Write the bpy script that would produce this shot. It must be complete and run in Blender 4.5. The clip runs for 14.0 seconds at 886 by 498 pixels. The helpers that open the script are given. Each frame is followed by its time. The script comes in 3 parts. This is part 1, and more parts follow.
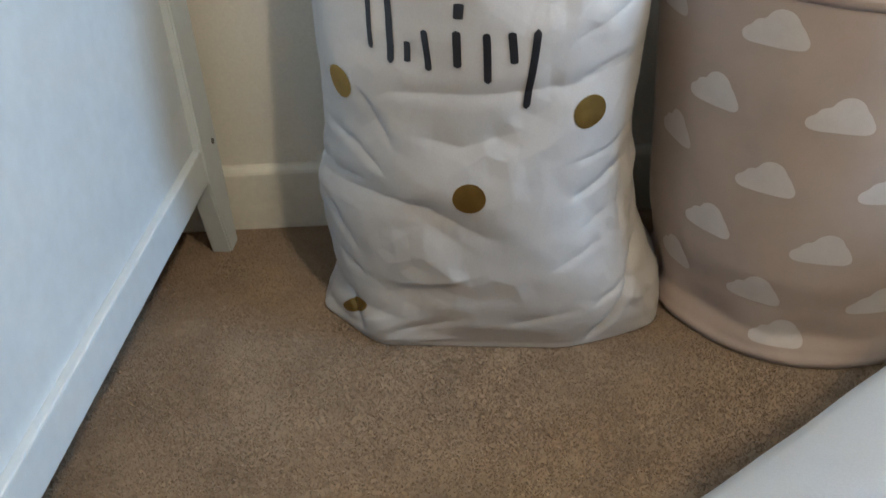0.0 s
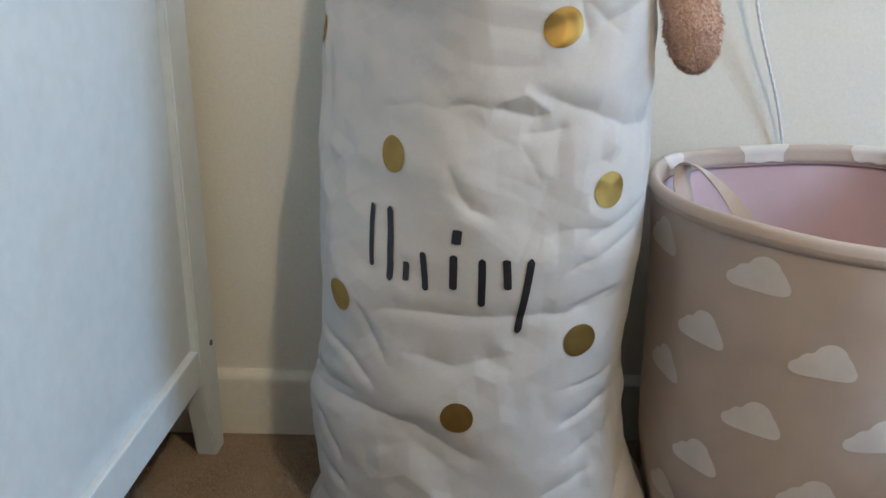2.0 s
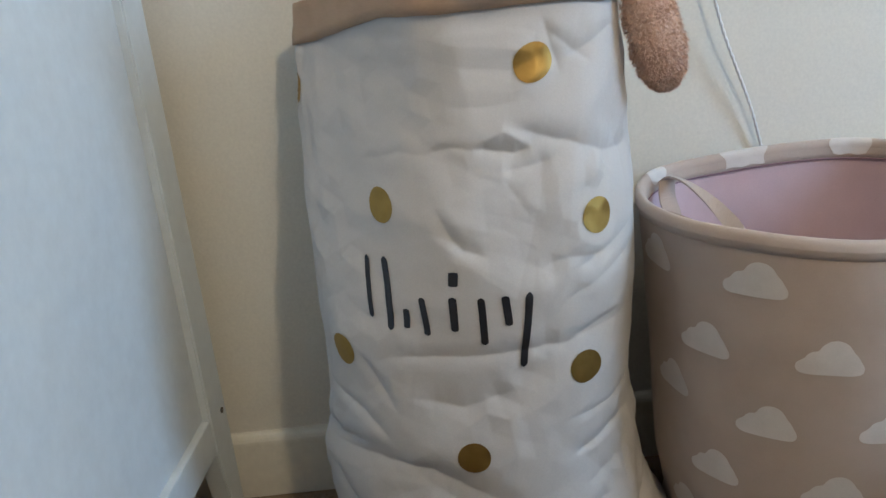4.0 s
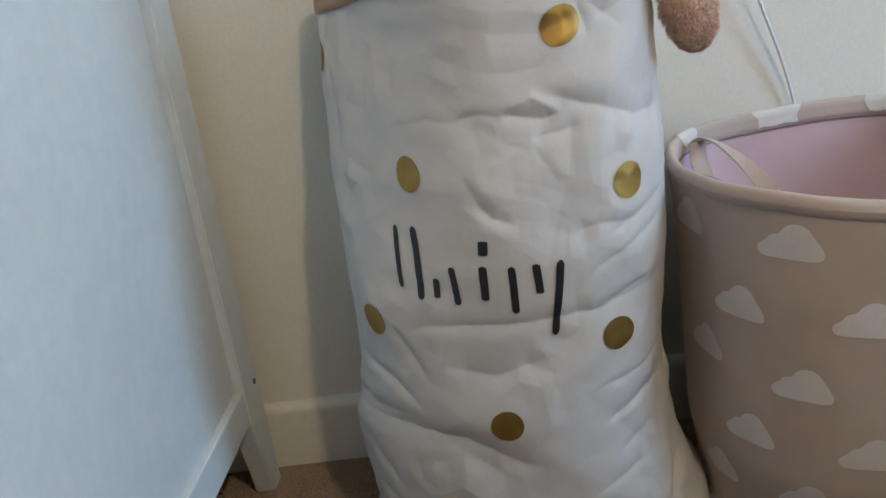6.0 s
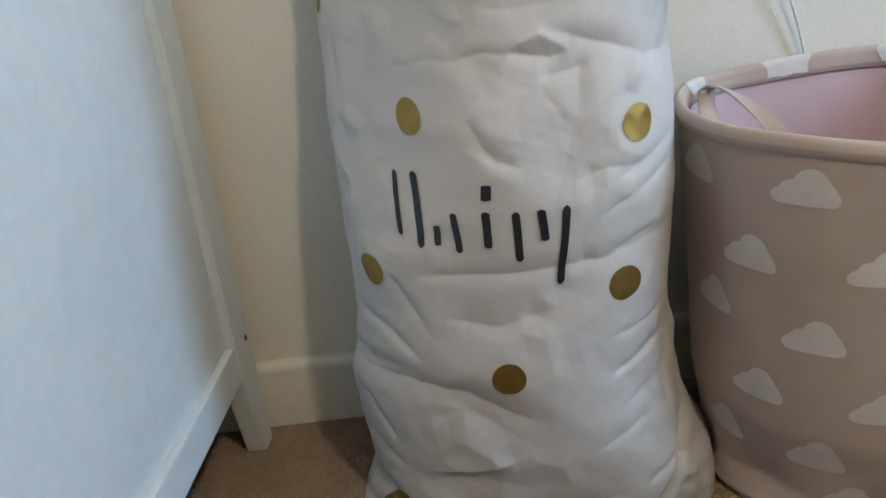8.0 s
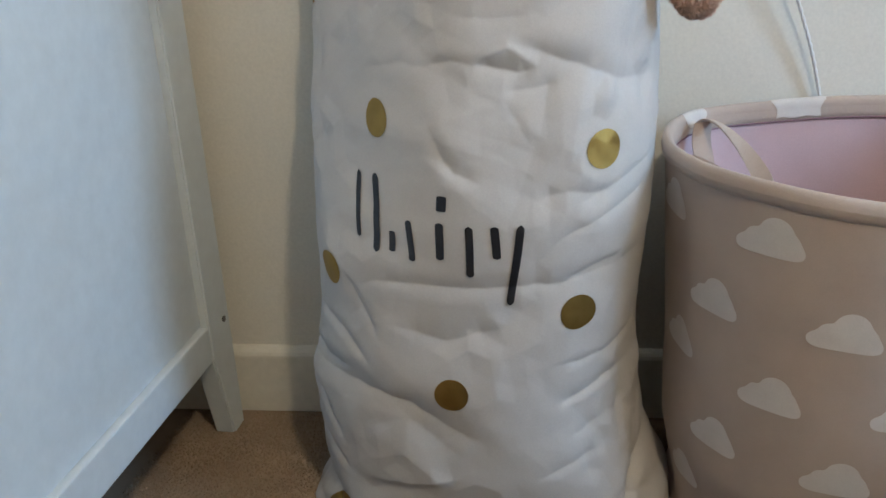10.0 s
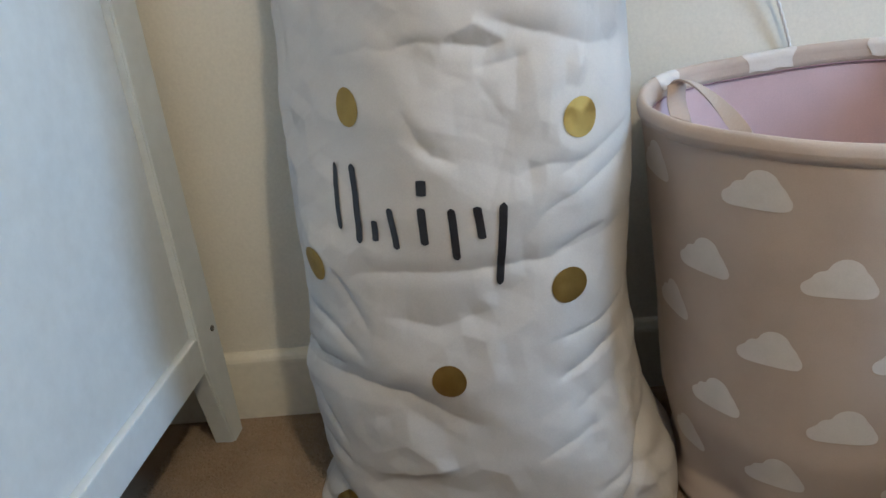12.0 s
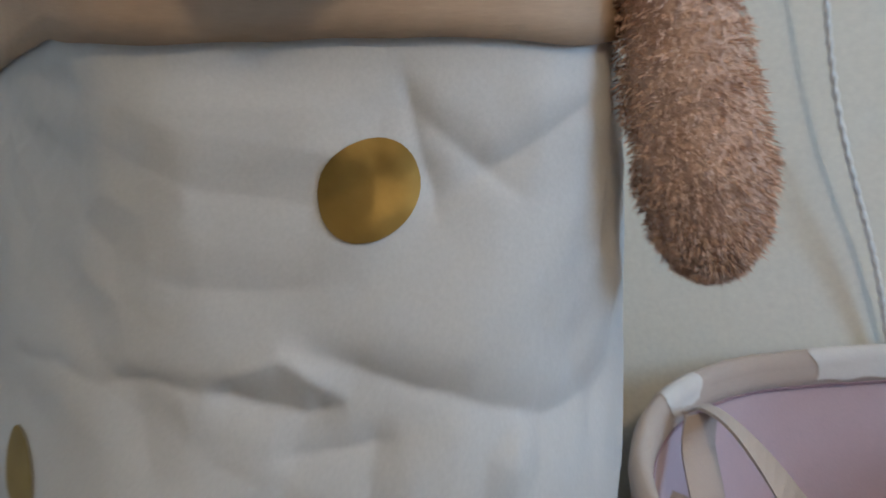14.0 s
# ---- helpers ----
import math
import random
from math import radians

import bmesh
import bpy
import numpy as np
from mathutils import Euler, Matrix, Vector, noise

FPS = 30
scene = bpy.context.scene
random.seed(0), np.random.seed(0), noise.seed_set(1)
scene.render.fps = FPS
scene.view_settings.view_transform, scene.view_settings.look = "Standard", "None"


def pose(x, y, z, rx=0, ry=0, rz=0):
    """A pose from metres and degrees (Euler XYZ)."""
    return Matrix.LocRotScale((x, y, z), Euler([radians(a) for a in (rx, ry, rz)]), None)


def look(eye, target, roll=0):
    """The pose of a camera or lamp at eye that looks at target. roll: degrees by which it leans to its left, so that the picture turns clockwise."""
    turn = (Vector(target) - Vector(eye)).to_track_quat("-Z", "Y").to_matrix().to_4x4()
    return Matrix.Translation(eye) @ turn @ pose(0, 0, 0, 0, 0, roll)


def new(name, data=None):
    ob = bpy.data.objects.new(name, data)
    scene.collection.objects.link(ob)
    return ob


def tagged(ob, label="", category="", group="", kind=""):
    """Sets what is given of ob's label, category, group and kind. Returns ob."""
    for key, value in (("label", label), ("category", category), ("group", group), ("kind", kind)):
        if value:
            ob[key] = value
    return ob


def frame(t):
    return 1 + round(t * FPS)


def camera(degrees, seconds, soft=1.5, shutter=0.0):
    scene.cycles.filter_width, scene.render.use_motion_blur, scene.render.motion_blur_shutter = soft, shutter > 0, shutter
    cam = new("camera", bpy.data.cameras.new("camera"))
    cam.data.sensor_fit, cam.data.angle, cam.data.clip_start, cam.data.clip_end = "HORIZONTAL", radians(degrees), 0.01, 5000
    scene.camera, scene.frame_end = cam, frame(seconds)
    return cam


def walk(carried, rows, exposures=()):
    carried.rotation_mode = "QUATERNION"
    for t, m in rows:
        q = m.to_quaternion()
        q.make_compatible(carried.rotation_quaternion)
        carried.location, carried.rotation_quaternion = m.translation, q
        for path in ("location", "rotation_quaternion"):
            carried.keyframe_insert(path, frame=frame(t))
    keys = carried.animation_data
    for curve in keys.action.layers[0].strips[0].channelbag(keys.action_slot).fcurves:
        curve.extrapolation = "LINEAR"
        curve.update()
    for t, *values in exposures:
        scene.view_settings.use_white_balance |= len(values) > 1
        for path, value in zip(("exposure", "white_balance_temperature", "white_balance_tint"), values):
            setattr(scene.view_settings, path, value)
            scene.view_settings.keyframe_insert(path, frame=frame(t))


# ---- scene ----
cam = camera(50.8, 14.0, soft=1.5, shutter=0.4)
# seconds, eye x, y, z, then yaw, pitch and lean in degrees
PATH = [
    (0.0, 0.0000, 0.0000, 0.8569, 7.40, -34.07, -3.81),
    (0.5, -0.0043, -0.0175, 0.8480, 7.51, -30.11, -3.88),
    (1.0, 0.0095, -0.0202, 0.8548, 5.08, -25.25, -3.15),
    (1.5, -0.0025, -0.0282, 0.8669, 7.27, -22.25, -3.72),
    (2.0, 0.0142, -0.0186, 0.8696, 7.03, -20.86, 0.37),
    (2.5, 0.0215, -0.0226, 0.8721, 6.80, -20.19, -0.94),
    (3.0, 0.0206, -0.0338, 0.8815, 6.79, -19.01, -5.90),
    (5.5, 0.0110, 0.0014, 0.8913, 6.84, -20.20, -6.85),
    (6.0, 0.0111, -0.0094, 0.8926, 8.60, -21.14, -8.35),
    (6.5, 0.0056, -0.0141, 0.8795, 7.53, -22.35, -5.54),
    (7.0, -0.0626, -0.0092, 0.8544, 4.20, -23.24, -9.85),
    (9.5, 0.1100, 0.0484, 0.8411, 13.89, -21.97, -2.68),
    (10.0, 0.1234, 0.0566, 0.8364, 13.11, -22.23, -2.90),
    (10.5, 0.1261, 0.0694, 0.8297, 12.29, -22.71, -2.69),
    (11.0, 0.1316, 0.0692, 0.8264, 12.04, -24.03, -4.96),
    (11.5, 0.1290, 0.0822, 0.8163, 12.26, -22.72, -7.90),
    (12.0, 0.1190, 0.0673, 0.8199, 12.09, -22.67, -7.94),
    (12.5, 0.1053, 0.0484, 0.8357, 11.80, -19.38, -7.63),
    (13.0, 0.1400, 0.1346, 0.8860, 9.65, -19.95, -7.02),
    (13.2, 0.1663, 0.2482, 0.9021, 8.69, -19.21, -6.21),
    (13.5, 0.1377, 0.4188, 0.9011, 6.22, -17.30, -2.47),
    (13.7, 0.1172, 0.5365, 0.8571, 7.02, -16.71, -2.66),
    (14.0, 0.1098, 0.6639, 0.8287, 9.10, -17.61, -1.47),
]
walk(cam, [(t, pose(x, y, z, 90 + pitch, 0, yaw) @ pose(0, 0, 0, 0, 0, lean)) for t, x, y, z, yaw, pitch, lean in PATH],
     exposures=[(0.0, 0.0, 5380, 10), (1.0, -0.06, 5380, 10), (3.0, -0.25, 5380, 10), (5.5, -0.37, 5380, 10), (6.3, -0.32, 5380, 10), (7.0, -0.14, 5380, 10), (9.5, -0.29, 5380, 10), (11.0, -0.18, 5380, 10), (12.5, -0.15, 5380, 10), (13.0, -0.22, 5380, 10), (13.5, -0.50, 5380, 10), (14.0, -0.75, 5380, 10)])

# ---- light ----
world = bpy.data.worlds.new("world")
scene.world = world
world.use_nodes = True
wn = world.node_tree.nodes
sky = wn.new("ShaderNodeTexSky")
sky.sky_type = "NISHITA"
sky.sun_disc = False
sky.sun_elevation = radians(35)
sky.sun_rotation = radians(200)
wn["Background"].inputs["Strength"].default_value = 0.12
world.node_tree.links.new(sky.outputs["Color"], wn["Background"].inputs["Color"])


def lamp(name, kind, m, energy, colour, **sizes):
    data = bpy.data.lights.new(name, kind)
    data.energy, data.color = energy, colour
    if kind == "AREA":
        data.shape, data.size, data.size_y = "RECTANGLE", sizes["size"], sizes["size_y"]
    else:
        data.shadow_soft_size = sizes["radius"]
    ob = new(name, data)
    ob.matrix_world = m
    return ob


lamp("window_light", "AREA", look((2.27, 0.37, 1.52), (-0.3, 1.05, 0.7)), 36, (0.57, 0.80, 1.0), size=0.62, size_y=0.85)
lamp("ceiling_light", "POINT", pose(0.82, -0.45, 2.30), 73, (1.0, 0.745, 0.43), radius=0.07)


# ---- materials ----
def hexmix(nt, a, b, fac):
    n = nt.nodes.new("ShaderNodeMix")
    n.data_type = "RGBA"
    n.inputs["A"].default_value, n.inputs["B"].default_value = (*a, 1), (*b, 1)
    nt.links.new(fac, n.inputs["Factor"])
    return n.outputs["Result"]


def noise_out(nt, scale, detail=4.0, rough=0.55, stretch=None):
    tc = nt.nodes.new("ShaderNodeTexCoord")
    src = tc.outputs["Object"]
    if stretch:
        mp = nt.nodes.new("ShaderNodeMapping")
        mp.inputs["Scale"].default_value = stretch
        nt.links.new(src, mp.inputs["Vector"])
        src = mp.outputs["Vector"]
    n = nt.nodes.new("ShaderNodeTexNoise")
    n.inputs["Scale"].default_value, n.inputs["Detail"].default_value, n.inputs["Roughness"].default_value = scale, detail, rough
    nt.links.new(src, n.inputs["Vector"])
    return n.outputs["Fac"]


def ramp(nt, fac, lo, hi):
    n = nt.nodes.new("ShaderNodeMapRange")
    n.inputs["From Min"].default_value, n.inputs["From Max"].default_value = lo, hi
    nt.links.new(fac, n.inputs["Value"])
    return n.outputs["Result"]


def material(name, a, b, scale=6.0, rough=0.6, metal=0.0, fine=120.0, bump=0.15, depth=0.001, spread=(0.35, 0.65), sheen=0.0, stretch=None, coat=0.0):
    """Two colours mixed by a broad noise, with a fine grain in colour, gloss and relief."""
    m = bpy.data.materials.new(name)
    m.use_nodes = True
    nt = m.node_tree
    p = nt.nodes["Principled BSDF"]
    broad = ramp(nt, noise_out(nt, scale), *spread)
    grain = noise_out(nt, fine, 3.0, 0.6, stretch)
    base = hexmix(nt, a, b, broad)
    mul = nt.nodes.new("ShaderNodeMix")
    mul.data_type, mul.blend_type = "RGBA", "MULTIPLY"
    mul.inputs["Factor"].default_value = 1.0
    nt.links.new(base, mul.inputs["A"])
    shade = nt.nodes.new("ShaderNodeMapRange")
    shade.inputs["To Min"].default_value, shade.inputs["To Max"].default_value = 0.88, 1.1
    nt.links.new(grain, shade.inputs["Value"])
    nt.links.new(shade.outputs["Result"], mul.inputs["B"])
    nt.links.new(mul.outputs["Result"], p.inputs["Base Color"])
    rr = nt.nodes.new("ShaderNodeMapRange")
    rr.inputs["To Min"].default_value, rr.inputs["To Max"].default_value = max(0.05, rough - 0.08), min(1.0, rough + 0.08)
    nt.links.new(grain, rr.inputs["Value"])
    nt.links.new(rr.outputs["Result"], p.inputs["Roughness"])
    p.inputs["Metallic"].default_value = metal
    p.inputs["Sheen Weight"].default_value = sheen
    p.inputs["Coat Weight"].default_value = coat
    bp = nt.nodes.new("ShaderNodeBump")
    bp.inputs["Strength"].default_value, bp.inputs["Distance"].default_value = bump, depth
    nt.links.new(grain, bp.inputs["Height"])
    nt.links.new(bp.outputs["Normal"], p.inputs["Normal"])
    return m


M_WALL = material("wall_paint", (0.78, 0.75, 0.67), (0.75, 0.72, 0.64), 3, 0.75, fine=220, bump=0.05, depth=0.0003)
# dark tone for the unseen walls, set low to cut the room's bounced light
M_FAR = material("unseen_wall_dim", (0.25, 0.23, 0.21), (0.22, 0.20, 0.18), 3, 0.8, fine=200, bump=0.2, depth=0.0006)
M_SKIRT = material("skirting_gloss", (0.78, 0.75, 0.66), (0.74, 0.71, 0.62), 8, 0.35, fine=60, bump=0.1, depth=0.0004)
M_CEIL = material("ceiling_paint", (0.82, 0.81, 0.78), (0.79, 0.78, 0.75), 3, 0.85)
M_CARPET = material("carpet_pile", (0.335, 0.243, 0.155), (0.265, 0.190, 0.120), 11, 0.95, fine=300, bump=0.25, depth=0.002, spread=(0.3, 0.7), sheen=0.25)
M_WHITE = material("white_lacquer", (0.655, 0.698, 0.718), (0.63, 0.671, 0.692), 5, 0.42, fine=40, bump=0.06, depth=0.0006)
M_PAPER = material("white_paper", (0.56, 0.535, 0.512), (0.535, 0.512, 0.49), 5, 0.62, fine=500, bump=0.12, depth=0.0003)


def crumple(mat, layers, strength):
    """Adds sharp little facets to a paper's relief."""
    nt = mat.node_tree
    p = nt.nodes["Principled BSDF"]
    last = p.inputs["Normal"].links[0].from_socket
    tc = nt.nodes.new("ShaderNodeTexCoord")
    warp = nt.nodes.new("ShaderNodeTexNoise")
    warp.inputs["Scale"].default_value = 14
    nt.links.new(tc.outputs["Object"], warp.inputs["Vector"])
    add = nt.nodes.new("ShaderNodeVectorMath")
    add.operation = "MULTIPLY_ADD"
    add.inputs[1].default_value = (0.03, 0.03, 0.03)
    nt.links.new(warp.outputs["Color"], add.inputs[0])
    nt.links.new(tc.outputs["Object"], add.inputs[2])
    for scale, depth in layers:
        v = nt.nodes.new("ShaderNodeTexVoronoi")
        v.inputs["Scale"].default_value = scale
        nt.links.new(add.outputs["Vector"], v.inputs["Vector"])
        b = nt.nodes.new("ShaderNodeBump")
        b.inputs["Strength"].default_value, b.inputs["Distance"].default_value = strength, depth
        nt.links.new(v.outputs["Distance"], b.inputs["Height"])
        nt.links.new(last, b.inputs["Normal"])
        last = b.outputs["Normal"]
    nt.links.new(last, p.inputs["Normal"])


crumple(M_PAPER, ((19, 0.003), (43, 0.0015)), 0.22)
M_KRAFT = material("kraft_paper", (0.45, 0.315, 0.21), (0.385, 0.265, 0.172), 14, 0.7, fine=90, bump=0.2, depth=0.001, stretch=(1, 1, 6))
M_GOLD = material("gold_foil", (0.40, 0.262, 0.075), (0.34, 0.22, 0.062), 40, 0.46, metal=1.0, fine=60, bump=0.25, depth=0.001)
M_INK = material("black_ink", (0.012, 0.012, 0.016), (0.02, 0.02, 0.024), 30, 0.4, fine=80, bump=0.05)
M_CANVAS = material("beige_canvas", (0.50, 0.41, 0.35), (0.445, 0.36, 0.305), 10, 0.92, fine=900, bump=0.5, depth=0.0006, sheen=0.2)
M_PINK = material("pink_lining", (0.61, 0.46, 0.485), (0.55, 0.41, 0.435), 8, 0.9, fine=600, bump=0.35, depth=0.0006, sheen=0.15)
M_SEAM = material("mauve_thread", (0.30, 0.19, 0.22), (0.26, 0.16, 0.19), 30, 0.9)
M_CLOUD = material("white_print", (0.70, 0.66, 0.63), (0.64, 0.60, 0.57), 22, 0.9, fine=700, bump=0.5, depth=0.0006)
M_PLUSH = material("brown_plush", (0.74, 0.50, 0.37), (0.63, 0.40, 0.285), 22, 0.95, fine=260, bump=0.8, depth=0.004, sheen=0.4)
M_CORD = material("white_cord", (0.78, 0.78, 0.78), (0.72, 0.72, 0.72), 30, 0.4, fine=200)
M_BLANKET = material("white_cotton", (0.78, 0.79, 0.80), (0.72, 0.73, 0.75), 6, 0.9, fine=700, bump=0.35, depth=0.0006, sheen=0.15)
M_STEEL = material("dark_screw", (0.16, 0.15, 0.14), (0.1, 0.1, 0.1), 60, 0.45, metal=0.7)
M_GLASS = material("window_glass", (0.9, 0.95, 0.95), (0.9, 0.95, 0.95), 3, 0.05)
M_GLASS.node_tree.nodes["Principled BSDF"].inputs["Transmission Weight"].default_value = 1.0


# ---- mesh helpers ----
def finish(bm, name, mat, smooth=False):
    me = bpy.data.meshes.new(name)
    bmesh.ops.recalc_face_normals(bm, faces=bm.faces[:])
    bm.to_mesh(me)
    bm.free()
    me.materials.append(mat)
    if smooth:
        me.polygons.foreach_set("use_smooth", [True] * len(me.polygons))
    return me


def thing(name, bm, mat, label, category, kind="", smooth=False, group=""):
    return tagged(new(name, finish(bm, name, mat, smooth)), label, category, group, kind)


def part(name, bm, mat, parent, label="", smooth=False):
    ob = new(name, finish(bm, name, mat, smooth))
    ob.parent = parent
    return tagged(ob, label)


def empty(name, at, label, category, group=""):
    ob = new(name)
    ob.matrix_world = Matrix.Translation(at)
    ob.empty_display_size = 0.05
    return tagged(ob, label, category, group)


def box(bm, lo, hi, m=Matrix.Identity(4), bevel=0.0):
    made = bmesh.ops.create_cube(bm, size=1.0)["verts"]
    for v in made:
        v.co = m @ Vector([lo[i] + (v.co[i] + 0.5) * (hi[i] - lo[i]) for i in range(3)])
    if bevel:
        edges = list({e for v in made for e in v.link_edges})
        bmesh.ops.bevel(bm, geom=edges, offset=bevel, segments=2, affect="EDGES", profile=0.6)


def grid_mesh(bm, rows, closed=True):
    """Quads between rows of points of equal length."""
    vs = [[bm.verts.new(p) for p in row] for row in rows]
    n = len(rows[0])
    for a, b in zip(vs, vs[1:]):
        for i in range(n if closed else n - 1):
            j = (i + 1) % n
            bm.faces.new((a[i], a[j], b[j], b[i]))
    return vs


def smoothstep(t):
    t = min(1.0, max(0.0, t))
    return t * t * (3 - 2 * t)


def table(rows, z):
    """Smooth interpolation in rows of (z, values...)."""
    if z <= rows[0][0]:
        return rows[0][1:]
    for a, b in zip(rows, rows[1:]):
        if z <= b[0]:
            f = smoothstep((z - a[0]) / (b[0] - a[0])) * 0.5 + 0.5 * (z - a[0]) / (b[0] - a[0])
            return [p + (q - p) * f for p, q in zip(a[1:], b[1:])]
    return rows[-1][1:]


# ---- room ----
WALL_Y, WALL_SLOPE = 1.380, 0.10          # the north wall runs through (0, 1.38), slightly askew
WALL_M = pose(0, WALL_Y, 0, 0, 0, math.degrees(math.atan(WALL_SLOPE)))


def wall_y(x):
    return WALL_Y + WALL_SLOPE * x


bm = bmesh.new()
box(bm, (-1.75, 0, 0), (2.6, 0.1, 2.4), WALL_M)
thing("wall_north", bm, M_WALL, "cream-white painted plaster wall behind the sack and basket", "wall", "structure")
# unseen closing walls; their dark colour keeps fill light off the paper
bm = bmesh.new()
box(bm, (-1.8, -2.3, 0), (-1.7, 1.35, 2.4))
thing("wall_west", bm, M_FAR, "unseen plaster wall, darkened to cut bounced light", "wall", "structure")
bm = bmesh.new()
box(bm, (-1.8, -2.4, 0), (2.4, -2.3, 2.4))
thing("wall_south", bm, M_FAR, "unseen plaster wall, darkened to cut bounced light", "wall", "structure")
bm = bmesh.new()
WY0, WY1, WZ0, WZ1 = -0.02, 0.76, 1.0, 2.05
box(bm, (2.3, -2.3, 0), (2.4, WY0, 2.4))
box(bm, (2.3, WY1, 0), (2.4, 1.7, 2.4))
box(bm, (2.3, WY0, 0), (2.4, WY1, WZ0))
box(bm, (2.3, WY0, WZ1), (2.4, WY1, 2.4))
thing("wall_east", bm, M_WALL, "cream-white painted plaster wall with a window opening", "wall", "structure")
bm = bmesh.new()
box(bm, (-1.8, -2.4, 2.4), (2.4, 1.75, 2.46))
thing("ceiling", bm, M_CEIL, "white painted ceiling", "ceiling", "structure")

# window in the east wall
bm = bmesh.new()
for lo, hi in (((2.33, WY0, WZ0), (2.38, WY0 + 0.05, WZ1)), ((2.33, WY1 - 0.05, WZ0), (2.38, WY1, WZ1)),
               ((2.33, WY0 + 0.05, WZ0), (2.38, WY1 - 0.05, WZ0 + 0.05)), ((2.33, WY0 + 0.05, WZ1 - 0.05), (2.38, WY1 - 0.05, WZ1))):
    box(bm, lo, hi)
window = thing("window_1", bm, M_WHITE, "white-framed window in the plaster wall", "window", "structure")
bm = bmesh.new()
box(bm, (2.35, WY0 + 0.05, WZ0 + 0.05), (2.356, WY1 - 0.05, WZ1 - 0.05))
part("pane", bm, M_GLASS, window).visible_shadow = False

# skirting board with a rounded, stepped top
bm = bmesh.new()
prof = [(0, 0.0), (-0.016, 0.0), (-0.016, 0.100), (-0.0155, 0.105), (-0.0135, 0.110), (-0.010, 0.1145), (-0.006, 0.117), (0, 0.118)]
grid_mesh(bm, [[WALL_M @ Vector((x, y, z)) for y, z in prof] for x in (-1.7, 2.4)], closed=False)
thing("baseboard", bm, M_SKIRT, "cream gloss skirting board along the wall", "skirting board", "structure")

# carpet: a gently uneven sheet with tufts where the camera sees it near
bm = bmesh.new()
NX, NY = 150, 150
rows = []
for j in range(NY + 1):
    y = -2.3 + 3.95 * j / NY
    rows.append([(-1.75 + 4.1 * i / NX, y, -0.002 + 0.002 * noise.noise(Vector((i * 0.41, j * 0.41, 2.0)))) for i in range(NX + 1)])
grid_mesh(bm, rows, closed=False)
thing("floor", bm, M_CARPET, "brown short-pile carpet covering the floor", "carpet", "structure", smooth=True)


def scatter_tufts(name, count, x0, x1, y0, y1, keep):
    rng = random.Random(5)
    verts, faces = [], []
    for _ in range(count):
        x, y = rng.uniform(x0, x1), rng.uniform(y0, y1)
        if not keep(x, y):
            continue
        a, r = rng.uniform(0, 6.283), rng.uniform(0.0006, 0.0012)
        h = rng.uniform(0.0004, 0.0014)
        lx, ly = rng.uniform(-0.003, 0.003), rng.uniform(-0.003, 0.003)
        k = len(verts)
        verts += [(x + r * math.cos(a + q), y + r * math.sin(a + q), -0.002) for q in (0, 2.094, 4.189)]
        verts += [(x + lx + 0.6 * r * math.cos(a + q), y + ly + 0.6 * r * math.sin(a + q), h) for q in (0, 2.094, 4.189)]
        faces += [(k, k + 1, k + 4, k + 3), (k + 1, k + 2, k + 5, k + 4), (k + 2, k, k + 3, k + 5), (k + 3, k + 4, k + 5)]
    me = bpy.data.meshes.new(name)
    me.from_pydata(verts, [], faces)
    me.materials.append(M_CARPET)
    return tagged(new(name, me), "brown carpet tufts, short and worn", "carpet", kind="stuff")


scatter_tufts("carpet_tufts", 170000, -0.62, 0.62, 0.42, 1.36, lambda x, y: y < wall_y(x) - 0.02)

# ---- white chest ----
CH = pose(-0.515, 1.211, 0, 0, 0, 1.8)     # its back lower panel corner; y runs to the wall, x out of its side
chest = empty("chest_of_drawers", (-0.7, 0.9, 0), "white lacquered wooden chest with framed side panels on the carpet", "chest of drawers")
DEPTH, HIGH, WIDE = 0.80, 1.15, 0.75


def chest_part(name, pieces, label="", mat=None, bevel=0.003):
    b = bmesh.new()
    for lo, hi in pieces:
        box(b, lo, hi, chest.matrix_world.inverted() @ CH, bevel)
    return part(name, b, mat or M_WHITE, chest, label)


bpy.context.view_layer.update()


def leg(y0, y1, x0, x1, inner_y):
    """A square leg that tapers below the rail, from the side that faces the chest's middle."""
    b = bmesh.new()
    t = 0.034
    sec = []
    for z, k in ((0.0, 1.0), (0.147, 0.0), (0.155, 0.0), (HIGH - 0.03, 0.0)):
        a0, a1 = (y0 + t * k, y1) if inner_y < 0 else (y0, y1 - t * k)
        sec.append([(x1, a0, z), (x1, a1, z), (x0, a1, z), (x0, a0, z)])
    m = chest.matrix_world.inverted() @ CH
    vs = grid_mesh(b, [[m @ Vector(p) for p in r] for r in sec])
    b.faces.new(vs[0][::-1])
    b.faces.new(vs[-1])
    bmesh.ops.recalc_face_normals(b, faces=b.faces[:])
    bmesh.ops.bevel(b, geom=[e for e in b.edges if e.calc_length() > 0.1], offset=0.003, segments=2, affect="EDGES")
    return part("leg", b, M_WHITE, chest)


back_leg = leg(0.0, 0.074, -0.034, 0.0, -1)
leg(-DEPTH, -DEPTH + 0.074, -0.034, 0.0, 1)
leg(0.0, 0.074, -WIDE, -WIDE + 0.034, -1)
leg(-DEPTH, -DEPTH + 0.074, -WIDE, -WIDE + 0.034, 1)
chest_part("bottom_rail", [((-0.026, -DEPTH + 0.075, 0.150), (-0.001, -0.001, 0.209))])
chest_part("top_rail", [((-0.026, -DEPTH + 0.075, HIGH - 0.1), (-0.001, -0.001, HIGH - 0.03))])
